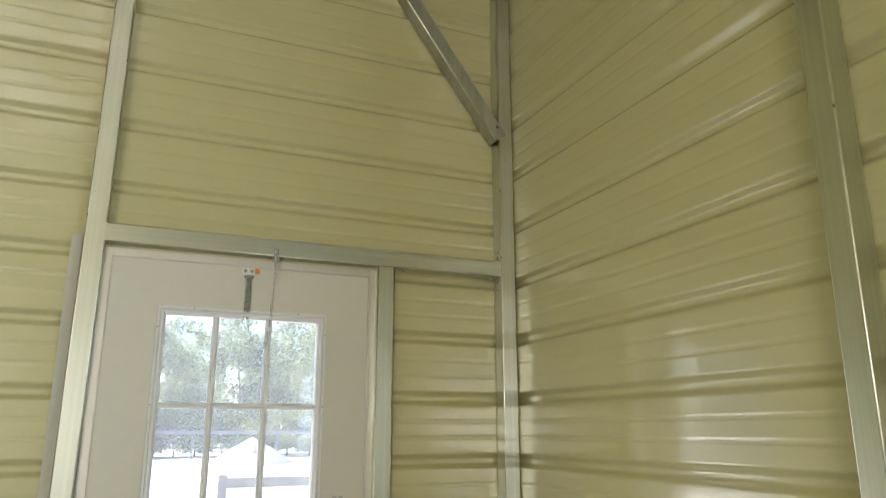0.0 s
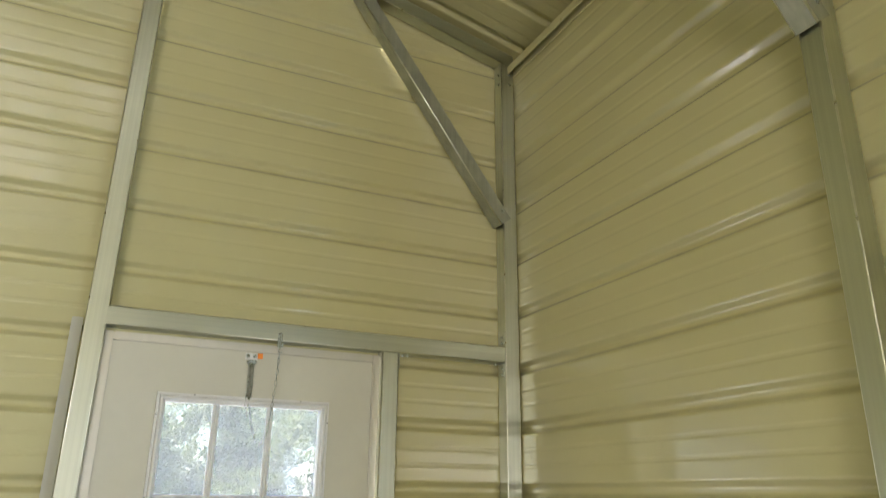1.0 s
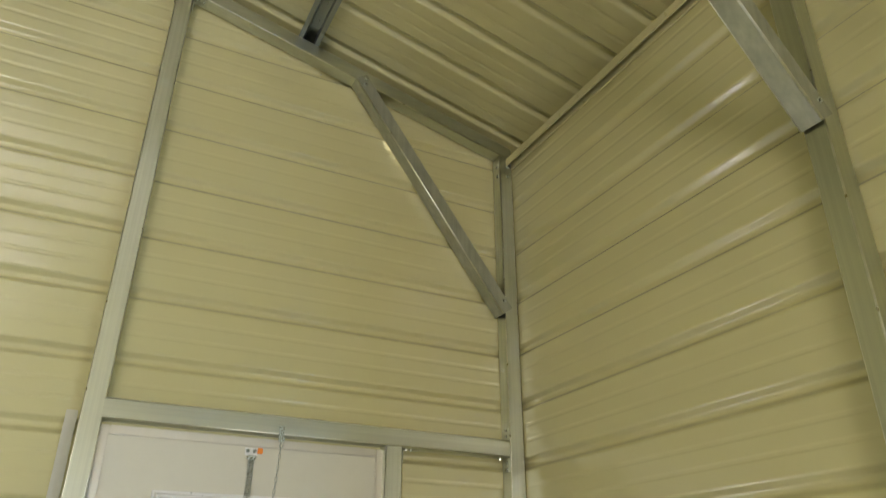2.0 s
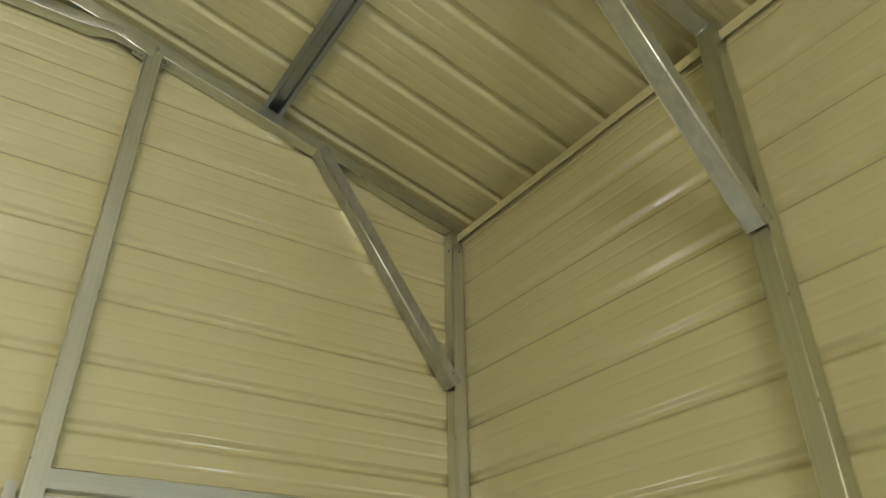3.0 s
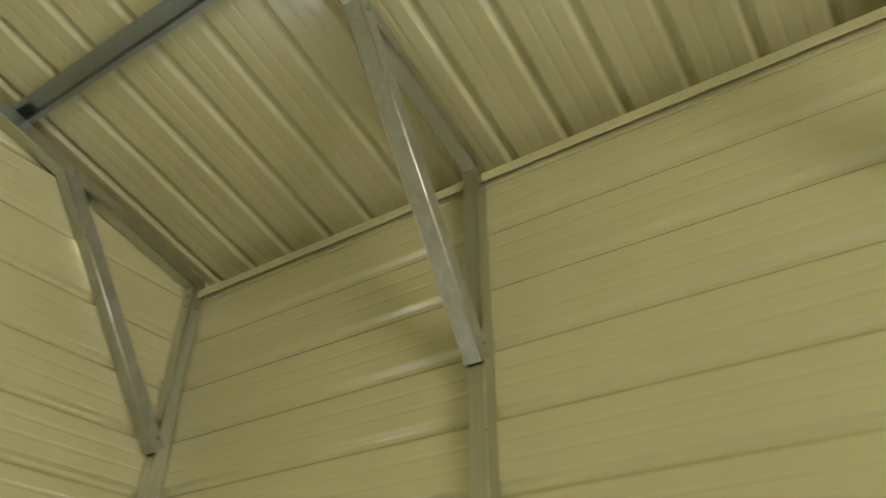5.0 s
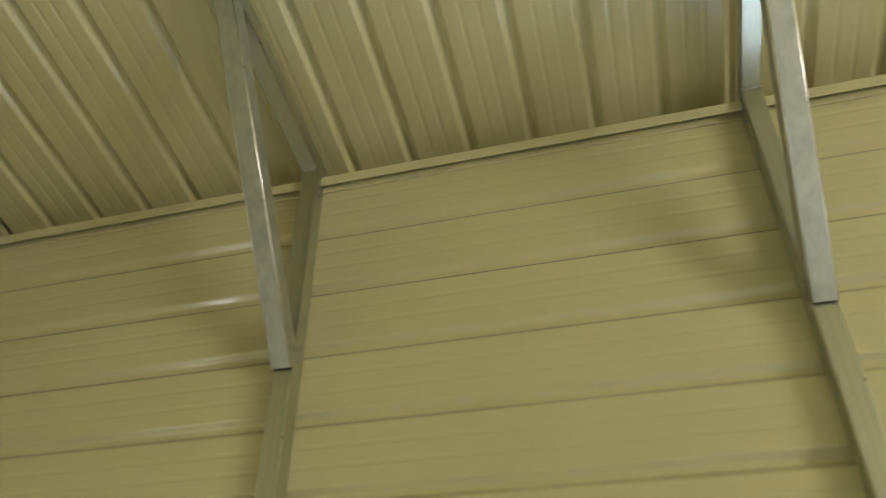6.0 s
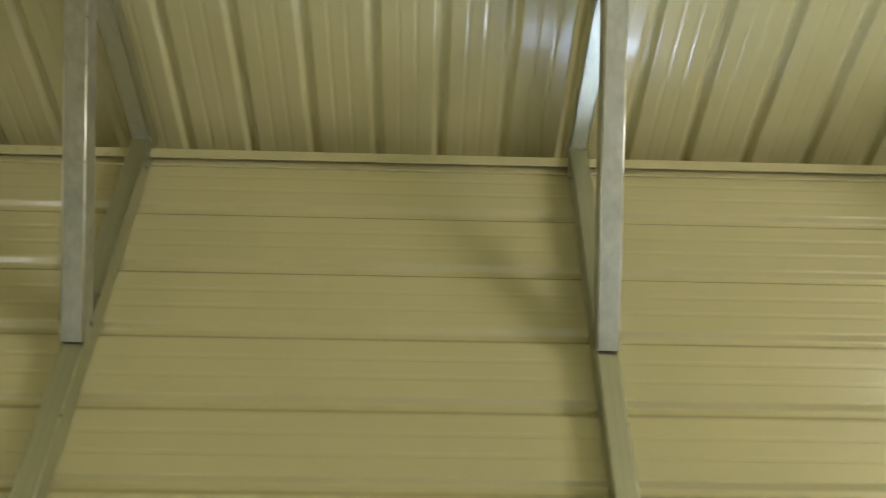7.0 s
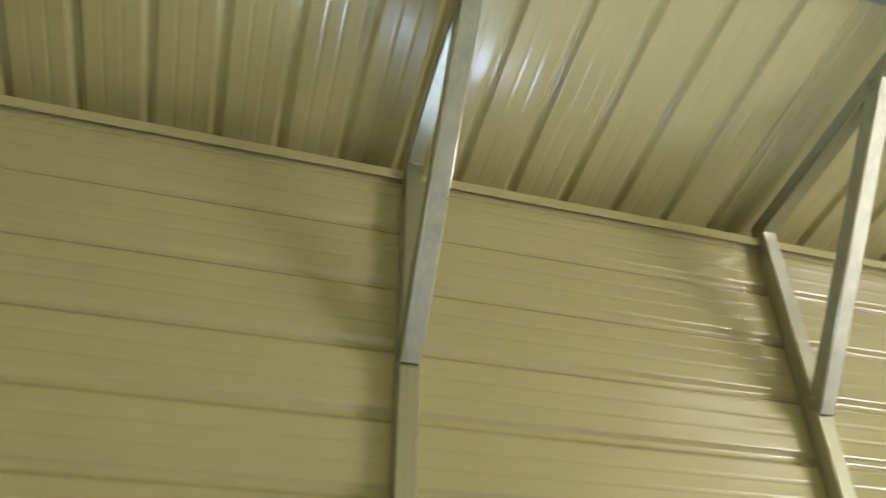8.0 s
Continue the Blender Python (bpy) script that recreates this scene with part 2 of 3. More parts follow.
# ---- ribbed sheets ----
def rib_profile(lo, hi, base, small=0.0012):
    """Pairs (along, depth) of a ribbed steel sheet between lo and hi; base is the lower lip of any big rib. All folds are rounded."""
    corners = [(0.0, 0.0), (0.0168, 0.0195), (0.0342, 0.0195), (0.051, 0.0)]
    for c in (0.111, 0.170):
        corners += [(c - 0.0095, 0.0), (c - 0.0035, small), (c + 0.0035, small), (c + 0.0095, 0.0)]
    corners = [Vector(p) for p in corners]
    ring = [corners[-1] - Vector((PITCH, 0))] + corners + [corners[0] + Vector((PITCH, 0))]
    shape = []
    for a, p, b in zip(ring, ring[1:], ring[2:]):
        r = 0.0060 if max(abs(a.y - p.y), abs(b.y - p.y)) > 0.01 else 0.0022
        s, e = p + (a - p).normalized() * r, p + (b - p).normalized() * r
        shape.append(s + (a - p).normalized() * 0.0008)
        for k in range(5):
            t = k / 4
            shape.append(s * (1 - t) ** 2 + p * 2 * t * (1 - t) + e * t * t)
        shape.append(e + (b - p).normalized() * 0.0008)
    k0 = math.floor((lo - base) / PITCH) - 1
    pts = []
    for k in range(k0, k0 + int((hi - lo) / PITCH) + 4):
        pts += [(base + k * PITCH + q.x, q.y) for q in shape]
    us, ds = [p[0] for p in pts], [p[1] for p in pts]
    out = [(lo, float(np.interp(lo, us, ds)))]
    out += [p for p in pts if lo + 1e-4 < p[0] < hi - 1e-4]
    out.append((hi, float(np.interp(hi, us, ds))))
    return out


def sheet(bm, lo, hi, base, a, b, to3d, thick=0.003, lift=0.0, small=0.0012):
    """A ribbed sheet from lo to hi across its ribs and a to b along them, smooth over its folds."""
    inner = [(u, d - lift) for u, d in rib_profile(lo, hi, base, small)]
    n = len(inner)
    rows = {}
    for side, off in (("in", 0.0), ("out", thick)):
        for end in (a, b):
            rows[side, end] = [bm.verts.new(to3d(u, d + off, end)) for u, d in inner]
    made = []
    for side in ("in", "out"):
        p, q = rows[side, a], rows[side, b]
        for i in range(n - 1):
            f = bm.faces.new((p[i], p[i + 1], q[i + 1], q[i]) if side == "in" else (p[i + 1], p[i], q[i], q[i + 1]))
            f.smooth = True
            made.append(f)
    for i in (0, n - 1):
        quad = [bm.verts.new(rows[k][i].co) for k in (("in", a), ("in", b), ("out", b), ("out", a))]
        made.append(bm.faces.new(quad if i else quad[::-1]))
    for end in (a, b):
        p, q = [bm.verts.new(v.co) for v in rows["in", end]], [bm.verts.new(v.co) for v in rows["out", end]]
        for i in range(n - 1):
            made.append(bm.faces.new((p[i], p[i + 1], q[i + 1], q[i])))
    return bm


def roof_z(x):
    return ROOF - SLOPE * x if x > RIDGE else ROOF - SLOPE * (2 * RIDGE - x)


def on_north(u, v, w):
    return (w, SKIN + v, u)


def on_south(u, v, w):
    return (w, SOUTH - SKIN - v, u)


def on_east(u, v, w):
    return (SKIN + v, w, u)


def on_west(u, v, w):
    return (WEST - SKIN - v, w, u)


def cut_above_roof(bm):
    for co, no in (((0, 0, ROOF), (SLOPE, 0, 1)), ((2 * RIDGE, 0, ROOF), (-SLOPE, 0, 1))):
        bmesh.ops.bisect_plane(bm, geom=list(bm.verts) + list(bm.edges) + list(bm.faces), plane_co=co, plane_no=no, clear_outer=True)
    bmesh.ops.holes_fill(bm, edges=[e for e in bm.edges if e.is_boundary])
    return bm


# The sheets are 36 inches wide; each laps over the next on a big rib.
LAPS = [-0.02] + [RIB_Z + PITCH * k - 0.030 for k in (2, 6, 10)]
LAP = 0.094              # width of a lap
GABLE_LAP = RIB_Z + PITCH * 14 - 0.030
EAVE_TOP = 3.478

# ---- the long wall with the posts ----
wall_east = thing("wall_east", "long wall of tan ribbed steel sheets laid lengthwise", "wall", kind="structure")
for i, lo in enumerate(LAPS):
    hi = (LAPS + [EAVE_TOP])[i + 1] + (LAP if i < 3 else 0)
    bm = bmesh.new()
    lift = 0.0016 * (4 - i)
    w0, w1 = WIN_Y - WIN_W / 2, WIN_Y + WIN_W / 2
    b0, b1 = WIN_Z - WIN_H / 2, WIN_Z + WIN_H / 2
    if hi < b0 or lo > b1:
        sheet(bm, lo, hi, RIB_Z, SOUTH - SKIN, SKIN + 0.03, on_east, lift=lift)
    else:
        sheet(bm, lo, hi, RIB_Z, SOUTH - SKIN, w0, on_east, lift=lift)
        sheet(bm, lo, hi, RIB_Z, w1, SKIN + 0.03, on_east, lift=lift)
        if lo < b0:
            sheet(bm, lo, b0, RIB_Z, w0, w1, on_east, lift=lift)
        if hi > b1:
            sheet(bm, b1, hi, RIB_Z, w0, w1, on_east, lift=lift)
    part("panel", bm, PAINT_Y, wall_east)

# ---- the end wall with the door ----
DOOR_L, DOOR_R, HEAD = -1.450, -0.512, 2.100
wall_north = thing("wall_north", "gable end wall of tan ribbed steel sheets", "wall", kind="structure")
for i, lo in enumerate(LAPS + [GABLE_LAP]):
    hi = (LAPS + [GABLE_LAP, 4.6])[i + 1] + (LAP if i < 4 else 0)
    bm = bmesh.new()
    lift = 0.0016 * (4 - i)
    if lo > HEAD:
        sheet(bm, lo, hi, RIB_Z, WEST - SKIN, SKIN + 0.03, on_north, lift=lift)
        if hi > 3.4:
            cut_above_roof(bm)
    else:
        sheet(bm, lo, hi, RIB_Z, WEST - SKIN, DOOR_L - 0.02, on_north, lift=lift)
        sheet(bm, lo, min(hi, HEAD + 0.02) if hi > HEAD else hi, RIB_Z, DOOR_R + 0.02, SKIN + 0.03, on_north, lift=lift)
        if hi > HEAD:
            sheet(bm, HEAD + 0.02, hi, RIB_Z, DOOR_L - 0.02, SKIN + 0.03, on_north, lift=lift)
    part("panel", bm, PAINT_X, wall_north)

# ---- the two walls behind the camera ----
wall_west = thing("wall_west", "long wall of tan ribbed steel sheets", "wall", kind="structure")
wall_south = thing("wall_south", "gable end wall of tan ribbed sheets with an open gate", "wall", kind="structure")
for i, lo in enumerate(LAPS):
    hi = (LAPS + [EAVE_TOP])[i + 1] + (LAP if i < 3 else 0)
    bm = bmesh.new()
    sheet(bm, lo, hi, RIB_Z, SOUTH - SKIN, SKIN + 0.03, on_west)
    part("panel", bm, PAINT_Y, wall_west)
for lo, hi, a, b in ((-0.02, GATE_H, WEST - SKIN, GATE_X - GATE_W / 2), (-0.02, GATE_H, GATE_X + GATE_W / 2, SKIN + 0.03), (GATE_H, 4.6, WEST - SKIN, SKIN + 0.03)):
    bm = bmesh.new()
    sheet(bm, lo, hi, RIB_Z, a, b, on_south)
    if hi > 4:
        cut_above_roof(bm)
    part("panel", bm, PAINT_X, wall_south)

# ---- floor ----
bm = bmesh.new()
block(bm, WEST - 0.25, SKIN + 0.20, SOUTH - 0.25, SKIN + 0.20, -0.12, -0.02)
tagged(part("floor", bm, CONCRETE), "bare grey concrete slab floor", "floor", kind="structure")

# ---- roof sheets ----
bm = bmesh.new()
for side in (0, 1):
    def on_roof(u, v, w, side=side):
        x = w if side == 0 else 2 * RIDGE - w
        return (x, u, roof_z(x) + v)
    # three-foot sheets, each lapped over the next one just past a big rib
    seams = [ROOF_LAP + 4 * PITCH * j for j in range(-8, 6)]
    cuts = [SOUTH - 0.15] + [y for y in seams if SOUTH - 0.1 < y < 0.1] + [0.16]
    for n, (lo, hi) in enumerate(zip(cuts, cuts[1:])):
        sheet(bm, lo - (0.060 if n else 0), hi, RIB_Y, RIDGE, 0.21, on_roof, lift=0.0022 * (len(cuts) - n) * 0.5, small=0.0012)
tagged(part("ceiling", bm, PAINT_X), "underside of the tan ribbed steel roof sheets", "ceiling", kind="structure")

# closed eaves outside the long walls
for name, sx in (("trim_eave_outer_east", 1), ("trim_eave_outer_west", -1)):
    def eave(u, v, w, sx=sx):
        return (u if sx > 0 else 2 * RIDGE - u, w, v)
    bm = bmesh.new()
    sweep(bm, [(SKIN + 0.024, 3.40), (0.20, 3.40), (0.20, ROOF - 0.05 + 0.02), (0.196, ROOF - 0.05 + 0.02), (0.196, 3.404), (SKIN + 0.024, 3.404)], SOUTH - 0.15, 0.16, eave)
    tagged(part(name, bm, TRIM), "tan folded metal trim that closes the eave", "eave trim", kind="structure")
bm = bmesh.new()
for y0, y1 in ((0.155, 0.158), (SOUTH - 0.148, SOUTH - 0.145)):
    for x0, x1 in ((RIDGE, 0.20), (2 * RIDGE - 0.20, RIDGE)):
        vs = [bm.verts.new(p) for p in ((x0, y0, roof_z(x0) - 0.10), (x1, y0, roof_z(x1) - 0.10), (x1, y0, roof_z(x1) + 0.02), (x0, y0, roof_z(x0) + 0.02))]
        vs2 = [bm.verts.new((v.co.x, y1, v.co.z)) for v in vs]
        bm.faces.new(vs)
        bm.faces.new(vs2[::-1])
        for a in range(4):
            bm.faces.new((vs[a], vs[(a + 1) % 4], vs2[(a + 1) % 4], vs2[a]))
bmesh.ops.recalc_face_normals(bm, faces=bm.faces)
for y0, y1 in ((SKIN, 0.158), (SOUTH - 0.148, SOUTH - SKIN)):
    block(bm, SKIN + 0.02, 0.20, y0, y1, 3.38, 3.42)
    block(bm, 2 * RIDGE - 0.20, WEST - SKIN - 0.02, y0, y1, 3.38, 3.42)
    block(bm, SKIN + 0.02, 0.20, y0 + 0.04 if y0 > 0 else y0 + 0.02, y1 - 0.02 if y0 > 0 else y1 - 0.03, 3.42, ROOF)
    block(bm, 2 * RIDGE - 0.20, WEST - SKIN - 0.02, y0 + 0.04 if y0 > 0 else y0 + 0.02, y1 - 0.02 if y0 > 0 else y1 - 0.03, 3.42, ROOF)
tagged(part("trim_rake", bm, TRIM), "tan folded metal trim along the gable edge", "rake trim", kind="structure")


# ---- eave trim inside, between the posts ----
def inner_eave_trim(name, y0, y1):
    bm = bmesh.new()
    sweep(bm, [(0.0355, 3.4215), (0.0335, 3.4235), (0.0335, 3.4590), (0.0355, 3.4610), (SKIN - 0.004, 3.4610), (SKIN - 0.004, 3.4085), (SKIN - 0.007, 3.4075), (SKIN - 0.011, 3.4095), (SKIN - 0.011, 3.4135), (SKIN - 0.007, 3.4155), (SKIN - 0.0065, 3.4575), (0.0370, 3.4575), (0.0360, 3.4565), (0.0360, 3.4260), (0.0375, 3.4245), (0.0375, 3.4215)],
          y0, y1, lambda u, v, w: (u, w, v))
    return tagged(part(name, bm, TRIM), "tan folded steel eave trim along the wall's top", "eave trim", "eave trims", "structure")


for k in range(6):
    inner_eave_trim("trim_eave", POSTS[k + 1] + TUBE / 2 + 0.001, POSTS[k] - TUBE / 2 - 0.001)


# ---- steel frame ----
def post(name, x, y, z0, z1, label, group="", w=TUBE, d=TUBE):
    ob = thing(name, label, "post", group, at=(x, y, z0))
    bm = bmesh.new()
    sweep(bm, tube_outline(w, d), 0, z1 - z0, lambda u, v, t: (u, v, t))
    highlight_folds(part("tube", bm, GALV, ob))
    return ob


for k, y in enumerate(POSTS):
    label = "galvanized square steel corner post with screws near its top" if k == 0 else "galvanized square steel wall post"
    p = post("corner_post" if k in (0, 6) else "wall_post", TUBE / 2, y, -0.02, BEAM - SLOPE * TUBE / 2 + 0.004, label, "posts of the long wall")
    if k:
        for dz in (0.045, 0.105):
            screw(p, (0.004, -TUBE / 2, BEAM - dz + 0.02), (0, -1, 0))
            screw(p, (0.004, TUBE / 2, BEAM - dz + 0.02), (0, 1, 0))
        bm = bmesh.new()
        for j in range(9):
            bmesh.ops.create_icosphere(bm, subdivisions=1, radius=0.0035, matrix=Matrix.Translation((-TUBE / 2 - 0.0005, -0.026 + 0.0065 * j, BEAM + 0.0185 + 0.001 * (j % 2))) @ Matrix.Diagonal((1, 1.3, 0.8, 1)))
        part("weld_bead", bm, ZINC, p, "rough silvery weld bead", smooth=True)
    else:
        for dz in (0.055, 0.105):
            screw(p, (0.010, -TUBE / 2, BEAM - dz + 0.02), (0, -1, 0))
            screw(p, (-TUBE / 2, -0.008, BEAM - dz + 0.02), (-1, 0, 0))
    if 0 < k < 6:
        post("wall_post", WEST - TUBE / 2, y, -0.02, BEAM - SLOPE * TUBE / 2 + 0.004, "galvanized square steel wall post", "posts of the far long wall")


def rafter(y):
    ob = thing("rafter", "galvanized square steel roof rafter", "rafter", "rafters", at=(0, y, BEAM))
    for side in (0, 1):
        bm = bmesh.new()
        t = TUBE / math.cos(math.atan(SLOPE))

        def place(u, v, w, side=side):
            x = w if side == 0 else 2 * RIDGE - w
            return (x, u, -SLOPE * (w if w > RIDGE else 2 * RIDGE - w) + v + t / 2)
        sweep(bm, [(u, v * t / TUBE) for u, v in tube_outline(TUBE, TUBE)], RIDGE, TUBE, place)
        highlight_folds(part("tube", bm, GALV_X, ob))
    return ob


for y in POSTS:
    rafter(y)

# braces: folded channels that straddle post and rafter
BRACE_A, BRACE_B = Vector((-0.013, 0, 2.683)), Vector((-0.710, 0, 3.646))


def knee_brace(y, faces):
    ob = thing("knee_brace", "galvanized steel channel brace bolted between post and rafter", "brace", "knee braces", at=(-0.004 if y > 0 else 0, y - 0.004 if y > 0 else y, 0))
    axis = (BRACE_B - BRACE_A).normalized()
    inward = Vector((axis.z, 0, -axis.x))
    if inward.x < 0:
        inward = -inward
    long = (BRACE_B - BRACE_A).length + 0.012
    h, f, t = 0.0335, 0.058, 0.0025
    c = 0.005
    bend = [(c * math.cos(radians(a)), c * math.sin(radians(a))) for a in (0, 22, 45, 68, 90)]
    section = [(h - c + p, c - q) for q, p in bend] + [(h, f), (h - t, f), (h - t, t), (-h + t, t), (-h + t, f), (-h, f)] + [(-h + c - p, c - q) for p, q in [(b, a) for a, b in bend][::-1]]
    bm = bmesh.new()
    sweep(bm, section, -0.004, long, lambda u, v, w: BRACE_A + axis * w + inward * v + Vector((0, u, 0)))
    highlight_folds(part("channel", bm, GALV_BRACE, ob))
    for s in faces:
        for along, deep in ((0.042, 0.044), (long - 0.040, 0.026), (long - 0.018, 0.044)):
            at = BRACE_A + axis * along + inward * deep
            screw(ob, (at.x, s * h, at.z), (0, s, 0), 0.0068, "bolt")
    return ob


for k, y in enumerate(POSTS[:6]):
    knee_brace(y, (-1,) if k == 0 else (-1, 1))


# hat-section purlins on the rafters
def purlin(x):
    z = BEAM + SLOPE * -x + 0.0635
    ob = thing("purlin", "galvanized steel hat channel under the roof sheets", "purlin", "purlins", at=(x, 0, z))
    a, b, h, t = 0.021, 0.047, 0.047, 0.0022
    outline = [(-b, 0), (-a - 0.006, 0), (-a, h - t), (a, h - t), (a + 0.006, 0), (b, 0), (b, t), (a + 0.008, t), (a + 0.002, h), (-a - 0.002, h), (-a - 0.008, t), (-b, t)]
    bm = bmesh.new()
    tilt = Matrix.Rotation(math.atan(SLOPE), 3, "Y")
    sweep(bm, outline, SOUTH + 0.02, 0.06, lambda u, v, w: tilt @ Vector((u, w, v)))
    part("channel", bm, GALV_Y, ob)
    bm = bmesh.new()
    y = -0.10
    while y > -4.5:
        rod(bm, tilt @ Vector((0.004, y, h - t)), tilt @ Vector((0.004, y, h - t - 0.018)), 0.0028, 6, 0.0008)
        y -= PITCH / 2
    tagged(part("screw_tips", bm, ZINC, ob), "row of screw points through the channel", kind="stuff")
    return ob


for x in (-0.945, -1.99):
    purlin(x)

# door framing in the end wall
tall = post("wall_post", -1.479, TUBE / 2, -0.02, BEAM + SLOPE * 1.449 + 0.002, "galvanized square steel post beside the door, up to the rafter")
tall.location.x, tall.rotation_euler.y = -1.490, math.atan(0.028 / 3.8)
post("door_jamb_post", -0.485, TUBE / 2, -0.02, HEAD, "galvanized square steel jamb post beside the door", w=0.066)
header = thing("door_header", "galvanized square steel header tube over the door", "header", at=(-0.7245, TUBE / 2, HEAD + 0.032))
bm = bmesh.new()
sweep(bm, tube_outline(TUBE, 0.064), -0.7225, 0.7225, lambda u, v, w: (w, u, v))
highlight_folds(part("tube", bm, GALV_X, header))


def angle_clip(at, flat, rise, screws):
    """A small folded steel angle: flat and rise are (x0, x1, y0, y1, z0, z1) boxes."""
    ob = thing("angle_clip", "small galvanized angle clip with two screws", "bracket", "angle clips", at=at)
    bm = bmesh.new()
    block(bm, *flat, bevel=0.0008)
    block(bm, *rise, bevel=0.0008)
    part("plate", bm, GALV, ob)
    for p, way in screws:
        screw(ob, p, way, 0.005)
    return ob


T2 = 0.0025
Z1, Z0 = HEAD + 0.064, HEAD
# on the corner post, over and under the header
angle_clip((0, 0.03, Z1), (-0.050, 0, -0.02, 0.02, 0, T2), (-T2, 0, -0.02, 0.02, T2, 0.055), (((-T2, -0.006, 0.018), (-1, 0, 0)), ((-T2, -0.006, 0.042), (-1, 0, 0))))
angle_clip((0, 0.03, Z0), (-0.050, 0, -0.02, 0.02, -T2, 0), (-T2, 0, -0.02, 0.02, -0.055, -T2), (((-T2, -0.006, -0.018), (-1, 0, 0)), ((-T2, -0.006, -0.044), (-1, 0, 0)), ((-0.032, -0.004, -T2), (0, 0, -1))))
# on the post beside the door and on the jamb
angle_clip((-1.449, 0.03, Z1), (0, 0.050, -0.02, 0.02, 0, T2), (0, T2, -0.02, 0.02, T2, 0.055), (((T2, -0.006, 0.018), (1, 0, 0)), ((T2, -0.006, 0.042), (1, 0, 0))))
angle_clip((-0.447, 0.03, Z0), (0, 0.050, -0.02, 0.02, -T2, 0), (0, T2, -0.02, 0.02, -0.055, -T2), (((0.018, -0.004, -T2), (0, 0, -1)), ((0.038, -0.004, -T2), (0, 0, -1))))
# post to rafter: one leg under the rafter, the other on the post's side
for side, x0, z0 in ((1, -1.4265, BEAM + SLOPE * 1.4265 - 0.001), (-1, -1.4905, 3.816)):
    rake = Matrix.Rotation(math.atan(SLOPE), 4, "Y")
    clip = thing("angle_clip", "small galvanized angle clip with four screws", "bracket", "angle clips", at=(x0, 0.0, z0))
    bm = bmesh.new()
    block(bm, *sorted((0.0, side * 0.056)), 0.006, 0.046, -T2, 0, 0.0008, rake)
    block(bm, *sorted((0.0, side * T2)), 0.006, 0.046, -0.055, -T2, 0.0008)
    part("plate", bm, GALV, clip)
    for d in (0.020, 0.042):
        screw(clip, rake @ Vector((side * d, 0.024, -T2)), rake @ Vector((0, 0, -1)), 0.005)
        screw(clip, (side * T2, 0.018, -0.004 - d), (side, 0, 0), 0.005)

# collar tie with a crimped end
tie = thing("collar_tie", "galvanized steel tie with a crimped flattened end", "tie", at=(0, 0.0, 3.869))
bm = bmesh.new()
# along the tie: top, bottom, front, back at the top, back at the bottom, and the back's lower edge
stations = [(-4.40, 3.898, 3.840, -0.002, 0.058, 0.058, 3.840), (-1.800, 3.898, 3.840, -0.002, 0.058, 0.058, 3.840), (-1.760, 3.898, 3.840, -0.002, 0.058, 0.058, 3.839),
            (-1.730, 3.898, 3.842, -0.003, 0.054, 0.057, 3.836), (-1.700, 3.899, 3.847, -0.003, 0.044, 0.055, 3.837), (-1.665, 3.901, 3.855, -0.004, 0.028, 0.048, 3.847),
            (-1.625, 3.901, 3.856, -0.004, 0.012, 0.038, 3.850), (-1.590, 3.897, 3.850, -0.004, 0.004, 0.027, 3.836), (-1.560, 3.892, 3.840, -0.004, 0.000, 0.014, 3.820),
            (-1.535, 3.888, 3.831, -0.004, -0.001, 0.003, 3.820), (-1.515, 3.884, 3.823, -0.004, -0.001, -0.001, 3.823), (-1.471, 3.874, 3.804, -0.004, -0.001, -0.001, 3.804), (-1.452, 3.868, 3.858, -0.004, -0.001, -0.001, 3.858)]
rings = []
for x, top, low, front, back_top, back_low, back_edge in stations:
    ring = []
    for u, v in tube_outline(1.0, 1.0, 0.09):
        up, deep = v + 0.5, u + 0.5
        edge = low * (1 - deep) + back_edge * deep
        ring.append(bm.verts.new((x, front + deep * ((back_top * up + back_low * (1 - up)) - front), edge + up * (top - edge) - 3.869)))
    rings.append(ring)
for a, b in zip(rings, rings[1:]):
    for i in range(len(a)):
        j = (i + 1) % len(a)
        bm.faces.new((a[i], a[j], b[j], b[i]))
bm.faces.new(rings[0])
bm.faces.new(rings[-1][::-1])
bmesh.ops.recalc_face_normals(bm, faces=bm.faces)
part("tube", bm, GALV_X, tie, smooth=True)
for x, z in ((-1.640, 3.884), (-1.600, 3.880)):
    screw(tie, (x, -0.004, z - 3.869), (0, -1, 0), 0.003)

# ---- the door ----
door = thing("door_1", "white steel entry door with a nine-pane window, closed", "door", kind="structure", at=(0, 0, 0))
bm = bmesh.new()
F0, F1, FT = DOOR_L + 0.004, DOOR_R - 0.001, 2.088
frame_y0, frame_y1 = 0.027, 0.085
for x0, x1, z0, z1 in ((F0, F0 + 0.030, -0.02, FT), (F1 - 0.030, F1, -0.02, FT), (F0 + 0.030, F1 - 0.030, FT - 0.028, FT)):
    block(bm, x0, x1, frame_y0, frame_y1, z0, z1, 0.003)
part("frame", bm, ALU, door, "pale metal door frame")
bm = bmesh.new()
block(bm, F0 - 0.03, F1 + 0.03, 0.050, 0.090, FT - 0.004, HEAD + 0.06)
block(bm, F0 - 0.035, F0 + 0.004, 0.0625, 0.092, -0.02, HEAD)
block(bm, F1 - 0.004, F1 + 0.035, 0.0625, 0.092, -0.02, HEAD)
part("flashing", bm, TRIM, door, "tan metal flashing behind the frame")
SLAB_Y = 0.034
I0, I1, IB, IT = -1.264, -0.698, 0.937, 1.907
bm = bmesh.new()
